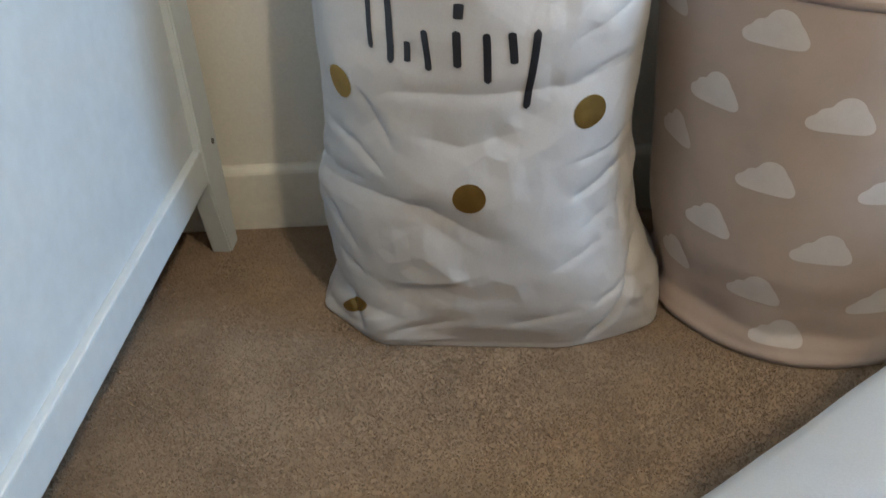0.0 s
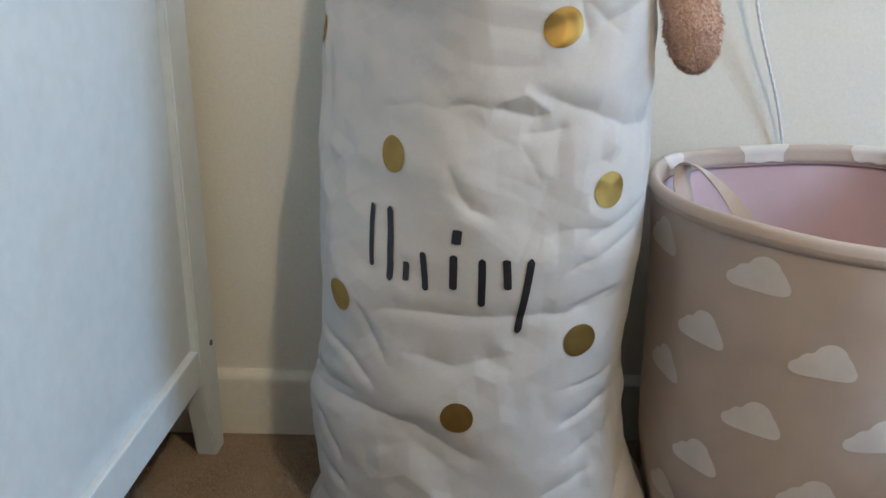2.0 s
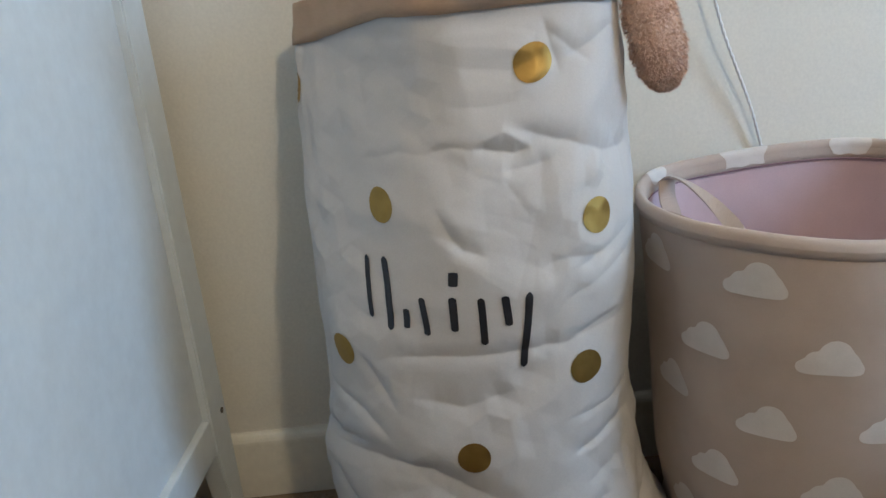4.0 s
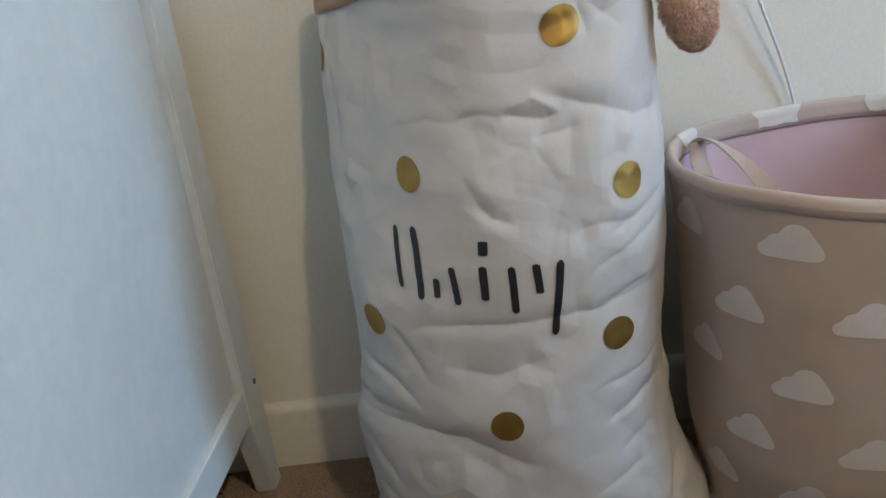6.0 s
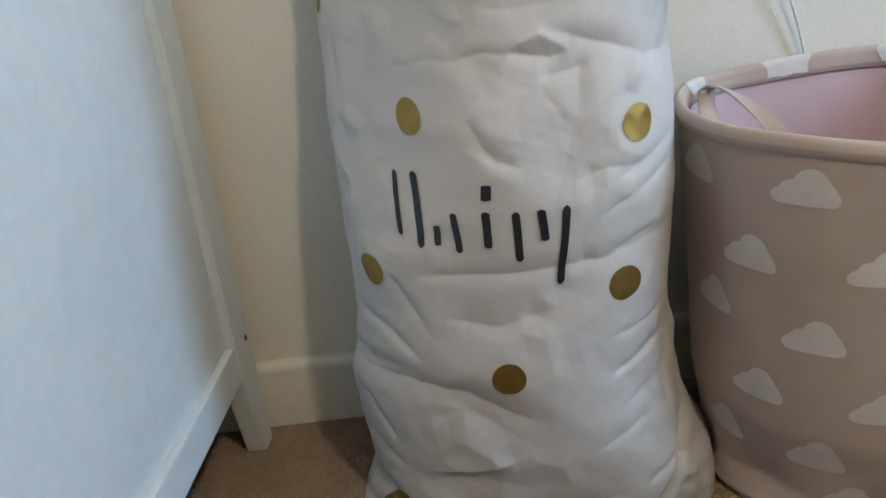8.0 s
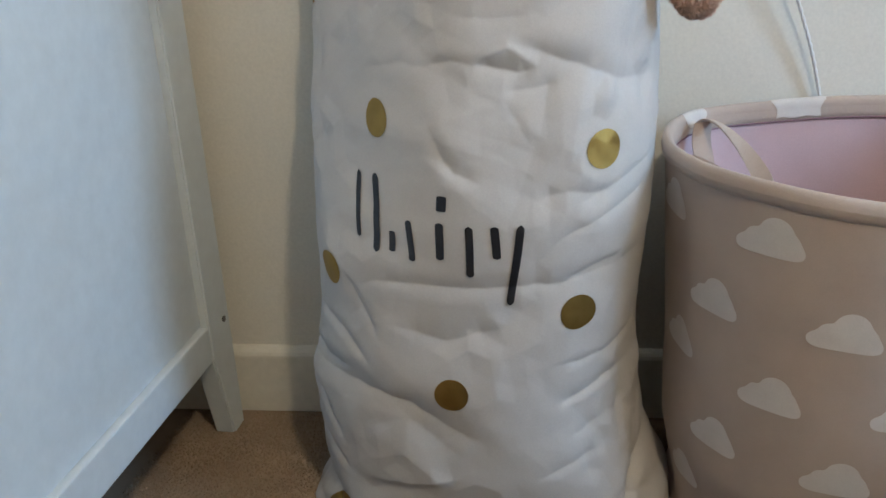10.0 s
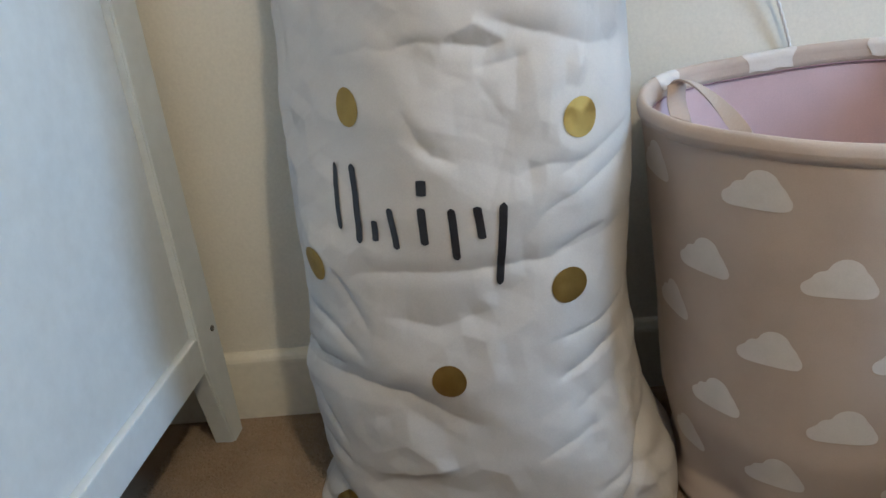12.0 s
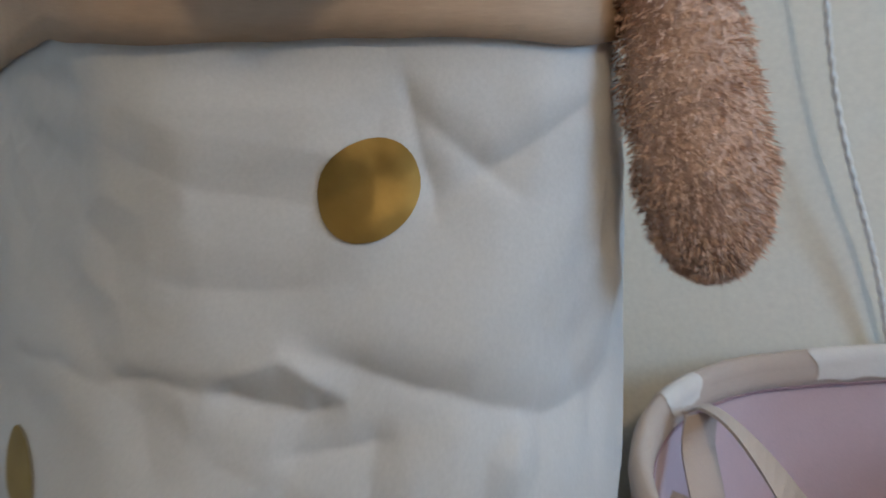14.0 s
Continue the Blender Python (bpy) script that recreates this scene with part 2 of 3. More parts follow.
chest_part("side_panel", [((-0.022, -DEPTH + 0.075, 0.21), (-0.013, -0.001, HIGH - 0.101))], bevel=0.0)
chest_part("side_panel", [((-WIDE + 0.013, -DEPTH + 0.075, 0.15), (-WIDE + 0.022, -0.001, HIGH - 0.101))], bevel=0.0)
chest_part("back_panel", [((-WIDE + 0.035, 0.05, 0.15), (-0.036, 0.058, HIGH - 0.03))], bevel=0.0)
chest_part("bottom_panel", [((-WIDE + 0.035, -DEPTH + 0.075, 0.152), (-0.036, 0.048, 0.165))], bevel=0.0)
chest_part("top", [((-WIDE - 0.02, -DEPTH - 0.02, HIGH - 0.029), (0.02, 0.09, HIGH - 0.004))], bevel=0.005)
for i in range(4):
    d = chest_part("drawer", [((-WIDE + 0.037, -DEPTH + 0.002, 0.17 + 0.24 * i), (-0.037, -DEPTH + 0.02, 0.4 + 0.24 * i))])
    b = bmesh.new()
    bmesh.ops.create_uvsphere(b, u_segments=16, v_segments=10, radius=0.016,
                              matrix=chest.matrix_world.inverted() @ CH @ Matrix.Translation((-WIDE / 2, -DEPTH - 0.012, 0.285 + 0.24 * i)))
    part("knob", b, M_WHITE, d, smooth=True)
b = bmesh.new()
bmesh.ops.create_cone(b, cap_ends=True, segments=20, radius1=0.0048, radius2=0.0048, depth=0.003,
                      matrix=chest.matrix_world.inverted() @ CH @ pose(0.0005, 0.052, 0.198, 0, 90, 0))
part("screw", b, M_STEEL, back_leg, "dark sunken screw head")

# ---- paper sack ----
# z; left, fullest and right x; front, widest and back y; squareness left and right
SACK_LOW = [
    (0.000, -0.334, -0.085, 0.166, 1.012, 1.12, 1.315, 6.0, 7.0),
    (0.018, -0.326, -0.080, 0.170, 1.005, 1.12, 1.318, 4.0, 4.6),
    (0.055, -0.308, -0.070, 0.168, 0.996, 1.14, 1.320, 2.5, 3.0),
    (0.090, -0.309, -0.066, 0.150, 0.990, 1.15, 1.322, 2.2, 2.5),
    (0.150, -0.316, -0.066, 0.127, 0.985, 1.15, 1.325, 2.0, 2.4),
    (0.215, -0.318, -0.066, 0.119, 0.982, 1.15, 1.325, 1.95, 2.3),
    (0.290, -0.301, -0.062, 0.114, 0.984, 1.15, 1.325, 1.9, 2.3),
]
SACK_HIGH = [
    (0.370, -0.296, -0.056, 0.121, 0.988, 1.15, 1.325, 1.85, 2.3),
    (0.460, -0.300, -0.052, 0.130, 0.986, 1.16, 1.325, 1.75, 2.4),
    (0.560, -0.302, -0.050, 0.133, 1.000, 1.18, 1.330, 1.75, 2.6),
    (0.650, -0.303, -0.052, 0.135, 1.023, 1.22, 1.335, 1.55, 3.0),
    (0.740, -0.299, -0.058, 0.129, 1.051, 1.245, 1.340, 1.45, 4.0),
    (0.790, -0.296, -0.060, 0.125, 1.059, 1.256, 1.342, 1.42, 5.0),
    (0.850, -0.292, -0.060, 0.124, 1.065, 1.256, 1.345, 1.4, 5.0),
]
SACK = SACK_LOW + SACK_HIGH
# creases in the paper: depth (below zero: a ridge), width above and below, then x, z from end to end
FOLDS_TOP = [
    (0.0042, 0.022, 0.030, (-0.016, 0.662), (0.0, 0.657), (0.062, 0.637), (0.095, 0.622), (0.130, 0.612)),
    (0.0044, 0.018, 0.014, (-0.058, 0.643), (-0.012, 0.632), (0.006, 0.638)),
    (-0.0026, 0.012, 0.016, (-0.056, 0.646), (-0.024, 0.660), (0.006, 0.640)),
    (0.0020, 0.010, 0.010, (-0.118, 0.637), (-0.086, 0.646), (-0.060, 0.641)),
    (0.0030, 0.016, 0.014, (-0.026, 0.616), (-0.008, 0.616), (0.030, 0.623)),
    (0.0022, 0.022, 0.030, (-0.085, 0.692), (-0.040, 0.688), (0.000, 0.692)),
    (0.0012, 0.008, 0.012, (-0.200, 0.626), (-0.150, 0.640), (-0.112, 0.637)),
    (0.0022, 0.012, 0.012, (0.030, 0.785), (0.046, 0.715)),
    (0.0016, 0.011, 0.011, (0.052, 0.730), (0.080, 0.744), (0.116, 0.768)),
    (0.0014, 0.012, 0.010, (0.035, 0.765), (0.085, 0.722)),
]
FOLDS_MIDDLE = [
    (0.0030, 0.014, 0.016, (-0.106, 0.577), (-0.095, 0.552), (-0.080, 0.530), (-0.052, 0.520)),
    (0.0015, 0.020, 0.020, (-0.027, 0.610), (0.007, 0.555)),
    (0.0030, 0.020, 0.022, (0.012, 0.499), (0.043, 0.508), (0.088, 0.503)),
    (0.0018, 0.009, 0.011, (0.030, 0.452), (0.080, 0.480), (0.125, 0.500)),
    (0.0014, 0.009, 0.011, (0.050, 0.492), (0.125, 0.527)),
    (0.0028, 0.018, 0.020, (-0.215, 0.380), (-0.179, 0.393), (-0.093, 0.395), (-0.033, 0.401), (0.040, 0.402), (0.083, 0.415), (0.124, 0.426)),
    (0.0018, 0.008, 0.009, (0.045, 0.406), (0.090, 0.428)),
    (0.0046, 0.040, 0.050, (-0.160, 0.338), (-0.095, 0.328), (-0.032, 0.349)),
]
FOLDS_LOW = [
    (0.0024, 0.010, 0.012, (-0.228, 0.392), (-0.204, 0.350), (-0.184, 0.316)),
    (0.0032, 0.014, 0.012, (-0.292, 0.328), (-0.235, 0.307), (-0.200, 0.278)),
    (0.0038, 0.018, 0.010, (-0.312, 0.262), (-0.280, 0.254), (-0.234, 0.260)),
    (0.0080, 0.034, 0.060, (-0.310, 0.242), (-0.223, 0.245), (-0.146, 0.235), (-0.070, 0.202)),
    (0.0022, 0.009, 0.010, (0.032, 0.301), (0.090, 0.302), (0.118, 0.320)),
    (0.0036, 0.018, 0.009, (0.036, 0.247), (0.102, 0.269)),
    (0.0014, 0.010, 0.010, (0.048, 0.198), (0.088, 0.213)),
    (0.0030, 0.010, 0.010, (0.100, 0.245), (0.107, 0.165)),
]
FOLDS_FOOT = [
    (-0.0030, 0.032, 0.010, (-0.205, 0.112), (-0.150, 0.122), (-0.095, 0.140)),
    (0.0030, 0.012, 0.012, (-0.305, 0.132), (-0.248, 0.106)),
    (0.0032, 0.014, 0.012, (-0.305, 0.205), (-0.258, 0.148)),
    (0.0040, 0.012, 0.010, (-0.310, 0.080), (-0.276, 0.052), (-0.256, 0.006)),
    (0.0085, 0.013, 0.010, (0.060, 0.006), (0.100, 0.050), (0.120, 0.090), (0.130, 0.145)),
    (0.0022, 0.014, 0.010, (0.012, 0.146), (0.082, 0.175)),
    (0.0026, 0.011, 0.008, (0.072, 0.078), (0.118, 0.105)),
    (0.0013, 0.014, 0.010, (-0.055, 0.050), (0.052, 0.076)),
    (0.0014, 0.014, 0.010, (-0.205, 0.030), (-0.115, 0.058)),
]
FOLDS = []
for amp, above, below, *way in FOLDS_TOP + FOLDS_MIDDLE + FOLDS_LOW + FOLDS_FOOT:
    runs = [math.dist(a, b) for a, b in zip(way, way[1:])]
    done = 0.0
    legs = []
    for a, b, run in zip(way, way[1:], runs):
        legs.append((*a, *b, run, done / sum(runs), run / sum(runs)))
        done += run
    zz = [q[1] for q in way]
    reach = 1.3 * max(above, below)
    FOLDS.append((amp, above, below, min(zz) - reach, max(zz) + reach, legs))


def sack_base(th, z):
    xl, xm, xr, yf, ym, yb, nl, nr = table(SACK, z)
    c, s = math.cos(th), math.sin(th)
    p = 2.0 / (nl if s < 0 else nr)
    x = xm + (xr - xm if s > 0 else xm - xl) * math.copysign(abs(s) ** min(1.0, p), s)
    y = ym - (ym - yf if c > 0 else yb - ym) * math.copysign(abs(c) ** p, c)
    if c > 0 and x < xm:                     # the paper folds into a flat, slanting left face
        flat_top = smoothstep((z - 0.55) / 0.2)
        wander = 1 - 0.75 * flat_top
        bend = -0.126 + wander * (0.030 * noise.noise(Vector((z * 7.0, 3.1, 0.7))) + 0.010 * noise.noise(Vector((z * 23.0, 8.1, 0.7))))
        soft = 0.020 - 0.013 * flat_top
        rise = (ym - yf - 0.012) / (bend - xl)
        q = (bend - x) / soft
        turn = soft * (math.log1p(math.exp(q)) if q < 30 else q)
        flat = yf + 0.012 * min(1.0, (xm - x) / (xm - bend)) + rise * turn
        y += (min(flat, ym) - y) * (0.78 + 0.18 * flat_top) * smoothstep((z - 0.38) / 0.25) * smoothstep((xm - x) / 0.05)
    if c > 0:                                # the flat foot's corners are drawn back
        foot = 1 - smoothstep(z / 0.10)
        y += foot * (0.042 * smoothstep((x - 0.01) / 0.16) + 0.060 * smoothstep((-0.215 - x) / 0.11))
    return Vector((x, y, z))


def lattice(i, j, seed):
    h = math.sin(i * 127.1 + j * 311.7 + seed * 74.7) * 43758.5453
    h -= math.floor(h)
    return math.copysign(abs(2 * h - 1) ** 1.6, 2 * h - 1)


def facets(u, v, seed):
    """Flat triangles between random heights, so that straight creases part them."""
    k = (u + v) * 0.36602540
    a, b = u + k, v + k
    i, j = math.floor(a), math.floor(b)
    fa, fb = a - i, b - j
    h0, h2 = lattice(i, j, seed), lattice(i + 1, j + 1, seed)
    if fa > fb:
        return h0 * (1 - fa) + lattice(i + 1, j, seed) * (fa - fb) + h2 * fb
    return h0 * (1 - fb) + lattice(i, j + 1, seed) * (fb - fa) + h2 * fa


def fold_depth(x, z):
    """Depth of the named creases at a place of the sack's front."""
    d = 0.0
    for amp, above, below, low, high, legs in FOLDS:
        if not low < z < high:
            continue
        best = (1e9, 0.0, 0.0)
        for x0, z0, x1, z1, run, s0, ds in legs:
            ux, uz = (x1 - x0) / run, (z1 - z0) / run
            t = min(run, max(0.0, (x - x0) * ux + (z - z0) * uz))
            ox, oz = x - x0 - t * ux, z - z0 - t * uz
            q = math.hypot(ox, oz)
            if q < best[0]:
                best = (q, s0 + ds * t / run, (oz * abs(ux) - ox * uz * (1 if ux > 0 else -1)) / (q + 1e-9))
        q, s, side = best
        wide = below + (above - below) * smoothstep(0.5 + 0.5 * side)
        if q < 1.3 * wide:
            d -= 1.45 * amp * min(1.0, 4 * s + 0.25, 4 * (1 - s) + 0.25) * (1 - q / (1.3 * wide)) ** 2
    return d


def sack_push(p, front, u):
    """Relief of the crumpled paper, in metres outward; u: the way round the outline."""
    px = p.x + 0.0025 * noise.noise(Vector((p.x * 16, p.z * 16, 11.0))) + 0.0015 * noise.noise(Vector((p.x * 50, p.z * 50, 12.0)))
    pz = p.z + 0.0025 * noise.noise(Vector((p.x * 16, p.z * 16, 14.0))) + 0.0015 * noise.noise(Vector((p.x * 50, p.z * 50, 15.0)))
    d = front * fold_depth(px, pz)
    wu = u + 0.007 * noise.noise(Vector((u * 8, p.z * 8, 0.3)))
    wv = p.z + 0.007 * noise.noise(Vector((u * 8, p.z * 8, 4.3)))
    rough = 0.35 + 0.9 * smoothstep(0.5 + 1.6 * noise.noise(Vector((u * 7 + 2.0, p.z * 6, 9.1))))
    for size, a, turn in ((0.125, 0.0050, 0.5), (0.064, 0.0038 * rough, 1.4), (0.030, 0.0023 * rough, 2.2)):
        c, s = math.cos(turn), math.sin(turn)
        d += a * facets((wu * c - wv * s) / size, (wu * s + wv * c) / size, size * 100)
    return d


def sack_point(th, z, out=0.0):
    p = sack_base(th, z)
    e = 0.01
    t = sack_base(th + e, z) - sack_base(th - e, z)
    nrm = Vector((t.y, -t.x, 0.0))
    nrm = nrm.normalized() if nrm.length > 1e-9 else Vector((0, -1, 0))
    front = smoothstep((math.cos(th) + 0.35) / 0.5)
    fade = smoothstep(z / 0.015) * (1 - 0.75 * smoothstep((z - 0.765) / 0.02))
    return p + nrm * (sack_push(p, front, th * 0.21) * fade + out)


def even_angles(z, n):
    """Angles that lie evenly along the outline at height z."""
    ths = np.linspace(-math.pi, math.pi, 721)
    pts = np.array([sack_base(t, z)[:2] for t in ths])
    s = np.concatenate([[0], np.cumsum(np.hypot(*np.diff(pts, axis=0).T))])
    return np.interp(np.linspace(0, s[-1], n, endpoint=False), s, ths)


sack = empty("paper_sack", (-0.09, 1.16, 0), "tall crumpled white paper sack with gold dots and brown rim", "paper sack")
SO = Vector((-0.09, 1.16, 0))
NS, NZ = 700, 440
bm = bmesh.new()
zs = [0.806 * (k / NZ) for k in range(NZ + 1)]
ring_rows = []
for z in zs:
    ring_rows.append([sack_point(t, z) - SO for t in even_angles(z, NS)])
vs = grid_mesh(bm, ring_rows)
bm.faces.new(vs[0][::-1])
part("body", bm, M_PAPER, sack, "crumpled white paper", smooth=True)

# the brown inside of the sack, turned out as a cuff
bm = bmesh.new()
angles = even_angles(0.81, 220)


def cuff_z(t, low):
    p = sack_base(t, 0.81)
    k = 0.0012 * math.sin(p.x * 17 + 1) + 0.0016 * noise.noise(Vector((p.x * 30, p.y * 30, 7)))
    k -= 0.034 * smoothstep((-0.135 - p.x) / 0.16) + 0.007 * smoothstep((p.x - 0.05) / 0.07) + 0.01 * smoothstep((p.y - 1.2) / 0.1)
    return (0.794 if low else 0.848 - 0.007 * smoothstep((p.x + 0.05) / 0.1)) + k


rows = []
for f, off in ((0.0, 0.002), (0.0, 0.0042), (0.25, 0.0045), (0.5, 0.0045), (0.8, 0.004), (1.0, 0.0032), (1.01, 0.002), (1.0, -0.001), (0.5, -0.006), (-0.2, -0.016), (-1.5, -0.03)):
    rows.append([sack_point(t, cuff_z(t, True) + (cuff_z(t, False) - cuff_z(t, True)) * f, off) - SO for t in angles])
grid_mesh(bm, rows)
part("cuff", bm, M_KRAFT, sack, "brown kraft paper rim folded outward", smooth=True)


def theta_at(x, z, y=None):
    """The angle of the outline's front (or, with y, its nearest place) at height z."""
    best = (1e9, 0.0)
    for k in range(-640, 641):
        t = math.pi * k / 640
        if y is None and abs(t) > 1.6:
            continue
        p = sack_base(t, z)
        q = abs(p.x - x) if y is None else math.hypot(p.x - x, p.y - y)
        if q < best[0]:
            best = (q, t)
    return best[1]


def arc_table(z):
    ths = np.linspace(-math.pi, math.pi, 641)
    pts = np.array([sack_base(t, z)[:2] for t in ths])
    s = np.concatenate([[0], np.cumsum(np.hypot(*np.diff(pts, axis=0).T))])
    return ths, s - s[320]


def printed(name, centre, outline_rows, mat):
    """A print on the sack: rows of (along, up) offsets in metres from its centre, the last row the rim."""
    th, z0 = centre
    ths, s = arc_table(z0)
    s0 = np.interp(th, ths, s)
    b = bmesh.new()

    def put(du, dz):
        return sack_point(float(np.interp(s0 + du, s, ths)), max(0.002, z0 + dz), 0.0010) - SO
    grid = grid_mesh(b, [[put(*q) for q in row] for row in outline_rows])
    mid = b.verts.new(put(0, 0))
    first = grid[0]
    for i in range(len(first)):
        b.faces.new((first[i], mid, first[(i + 1) % len(first)]))
    return part(name, b, mat, sack, smooth=True)


DOT = 0.0208
for x, z, y in ((-0.178, 0.577, None), (0.078, 0.551, None), (0.052, 0.366, None), (-0.091, 0.262, None), (0.017, 0.732, None),
                (-0.248, 0.389, 1.057), (-0.284, 0.041, 1.038), (-0.296, 0.700, 1.24)):
    r = DOT * (1.06 if z > 0.72 else 0.85 if z < 0.1 else 1.0)
    rows = [[(r * k / 7 * math.cos(a * math.pi / 18), r * k / 7 * math.sin(a * math.pi / 18)) for a in range(36)] for k in range(1, 8)]
    printed("gold_dot", (theta_at(x, z, y), z), rows, M_GOLD)

# black bars in place of the writing: top x, z, bottom x, z, width
BARS = [
    (-0.206, 0.514, -0.204, 0.440, 0.0075), (-0.180, 0.516, -0.178, 0.428, 0.0100), (-0.158, 0.456, -0.158, 0.432, 0.0085),
    (-0.136, 0.472, -0.132, 0.424, 0.0085), (-0.093, 0.505, -0.095, 0.487, 0.0120), (-0.098, 0.474, -0.098, 0.430, 0.0100),
    (-0.064, 0.473, -0.062, 0.412, 0.0090), (-0.036, 0.474, -0.032, 0.436, 0.0095), (-0.010, 0.476, -0.016, 0.378, 0.0090),
]
for xa, za, xb, zb, w in BARS:
    xc, zc = (xa + xb) / 2, (za + zb) / 2
    th0 = theta_at(xc, zc)
    ths, s = arc_table(zc)
    s0 = float(np.interp(th0, ths, s))
    b = bmesh.new()
    rows = []
    for k in range(31):
        f = 2 * k / 30 - 1
        half = w / 2 * math.sqrt(max(0.02, 1 - max(0.0, abs(f) - 0.86) ** 2 / 0.0196))
        row = []
        for q in range(-3, 4):
            du = (xa - xb) / 2 * f + half * q / 3
            row.append(sack_point(float(np.interp(s0 + du, s, ths)), zc + (za - zb) / 2 * f, 0.0012) - SO)
        rows.append(row)
    grid_mesh(b, rows, closed=False)
    part("ink_bar", b, M_INK, sack, smooth=True)

# ---- fabric basket ----
BX, BY, BTOP = 0.378, 1.195, 0.520
BASKET = [(0.0, 0.217), (0.010, 0.221), (0.022, 0.2155), (0.045, 0.2080), (0.085, 0.2135), (0.14, 0.2220), (0.25, 0.2245), (0.40, 0.229), (0.52, 0.233)]


def basket_point(a, z, off=0.0):
    r = table([(q, w) for q, w in BASKET], z)[0] + off
    r += 0.0025 * noise.noise(Vector((math.cos(a) * 2.2, math.sin(a) * 2.2, z * 5))) + 0.0012 * noise.noise(Vector((math.cos(a) * 7, math.sin(a) * 7, z * 14)))
    sag = 0.005 * math.sin(9 * a + 1) * math.exp(-((z - 0.045) / 0.03) ** 2)
    x, y = BX + (r + sag) * math.cos(a), BY + (r + sag) * math.sin(a)
    gap = 0.014 + 0.012 * (1 - smoothstep((z - 0.11) / 0.05)) - off * 0.9
    limit = wall_y(x) - gap
    k = 0.012                                # the back is pressed softly against the wall
    y = limit - k * math.log1p(math.exp(min(40.0, (limit - y) / k)))
    return Vector((x, y, z))


basket = empty("storage_basket", (BX, BY, 0), "round beige fabric storage basket with white clouds and pink lining", "basket")
BO = Vector((BX, BY, 0))
NA = 160
ANG = [2 * math.pi * k / NA for k in range(NA)]


def rim_z(a):
    return BTOP + 0.004 * math.sin(2 * a + 0.6) + 0.002 * math.sin(5 * a)


bm = bmesh.new()
rows = []
for k in range(131):
    f = k / 130
    rows.append([basket_point(a, f * (rim_z(a) - 0.018)) - BO for a in ANG])
vs = grid_mesh(bm, rows)
bm.faces.new(vs[0][::-1])
part("body", bm, M_CANVAS, basket, "beige canvas wall", smooth=True)
# rolled hem
bm = bmesh.new()
rows = []
for k in range(15):
    q = 2 * math.pi * k / 14
    rows.append([basket_point(a, rim_z(a) - 0.010, -0.003 + 0.0075 * math.cos(q)) + Vector((0, 0, 0.0125 * math.sin(q))) - BO for a in ANG])
grid_mesh(bm, rows)
part("rim", bm, M_CANVAS, basket, "padded rolled hem", smooth=True)
# lining, with the turned-in printed band at its top
bm = bmesh.new()
rows = []
for k in range(25):
    f = k / 24
    rows.append([basket_point(a, 0.012 + f * (rim_z(a) - 0.04), -0.0085) - BO for a in ANG])
vs = grid_mesh(bm, rows)
bm.faces.new(vs[0])
part("lining", bm, M_PINK, basket, "pale pink cotton lining", smooth=True)
bm = bmesh.new()
rows = []
for dz, off in ((-0.026, -0.0095), (-0.0255, -0.0110), (-0.018, -0.0112), (-0.010, -0.0105), (-0.002, -0.0085)):
    rows.append([basket_point(a, rim_z(a) + dz, off) - BO for a in ANG])
grid_mesh(bm, rows)
part("inner_band", bm, M_CANVAS, basket, "beige turned-in band inside the hem", smooth=True)
bm = bmesh.new()
rows = []
for k in range(7):
    q = 2 * math.pi * k / 6
    rows.append([basket_point(a, rim_z(a) - 0.0260 + 0.0012 * math.sin(q), -0.0112 + 0.0008 * math.cos(q)) - BO for a in ANG])
grid_mesh(bm, rows)
part("seam", bm, M_SEAM, basket, "dark pink stitched seam", smooth=True)


def band_patch(a0, a1, low):
    """A cloud of the print that is rolled over the hem; low: where its lower edge ends inside."""
    b = bmesh.new()
    rows = []
    for k in range(13):
        f = k / 12
        trim = 2.2 * abs(f - 0.45) + 0.6 * math.sin(f * 9 + a0)
        row = []
        for i in range(17):
            a = radians(a0 + trim + (a1 - a0 - 2 * trim) * i / 16)
            dip = 0.06 * math.sin(i * 0.75 + a0)
            q = radians(30) + (low + dip - radians(30)) * f
            if q < 3.4:
                row.append(basket_point(a, rim_z(a) - 0.010, -0.003 + 0.0082 * math.cos(q)) + Vector((0, 0, 0.0132 * math.sin(q))) - BO)
            else:
                row.append(basket_point(a, rim_z(a) - 0.0132 - 0.018 * (q - 3.4), -0.0121) - BO)
        rows.append(row)
    grid_mesh(b, rows, closed=False)
    part("cloud_print", b, M_CLOUD, basket, "white printed cloud folded over the hem", smooth=True)


band_patch(95, 113, 3.85)
band_patch(55, 71, 3.75)
band_patch(143, 158, 3.5)


def strap(points, width, name, parent, mat, across):
    """A flat woven strap along points; across: its width's direction at each point."""
    b = bmesh.new()
    rows = []
    n = len(points)
    for i, p in enumerate(points):
        t = (points[min(n - 1, i + 1)] - points[max(0, i - 1)]).normalized()
        w = across[i].normalized()
        u = t.cross(w).normalized()
        rows.append([p + w * width / 2 + u * 0.0012, p - w * width / 2 + u * 0.0012, p - w * width / 2 - u * 0.0012, p + w * width / 2 - u * 0.0012])
    vs = grid_mesh(b, rows)
    b.faces.new(vs[0])
    b.faces.new(vs[-1][::-1])
    return part(name, b, mat, parent, "looped beige fabric carrying handle", smooth=False)


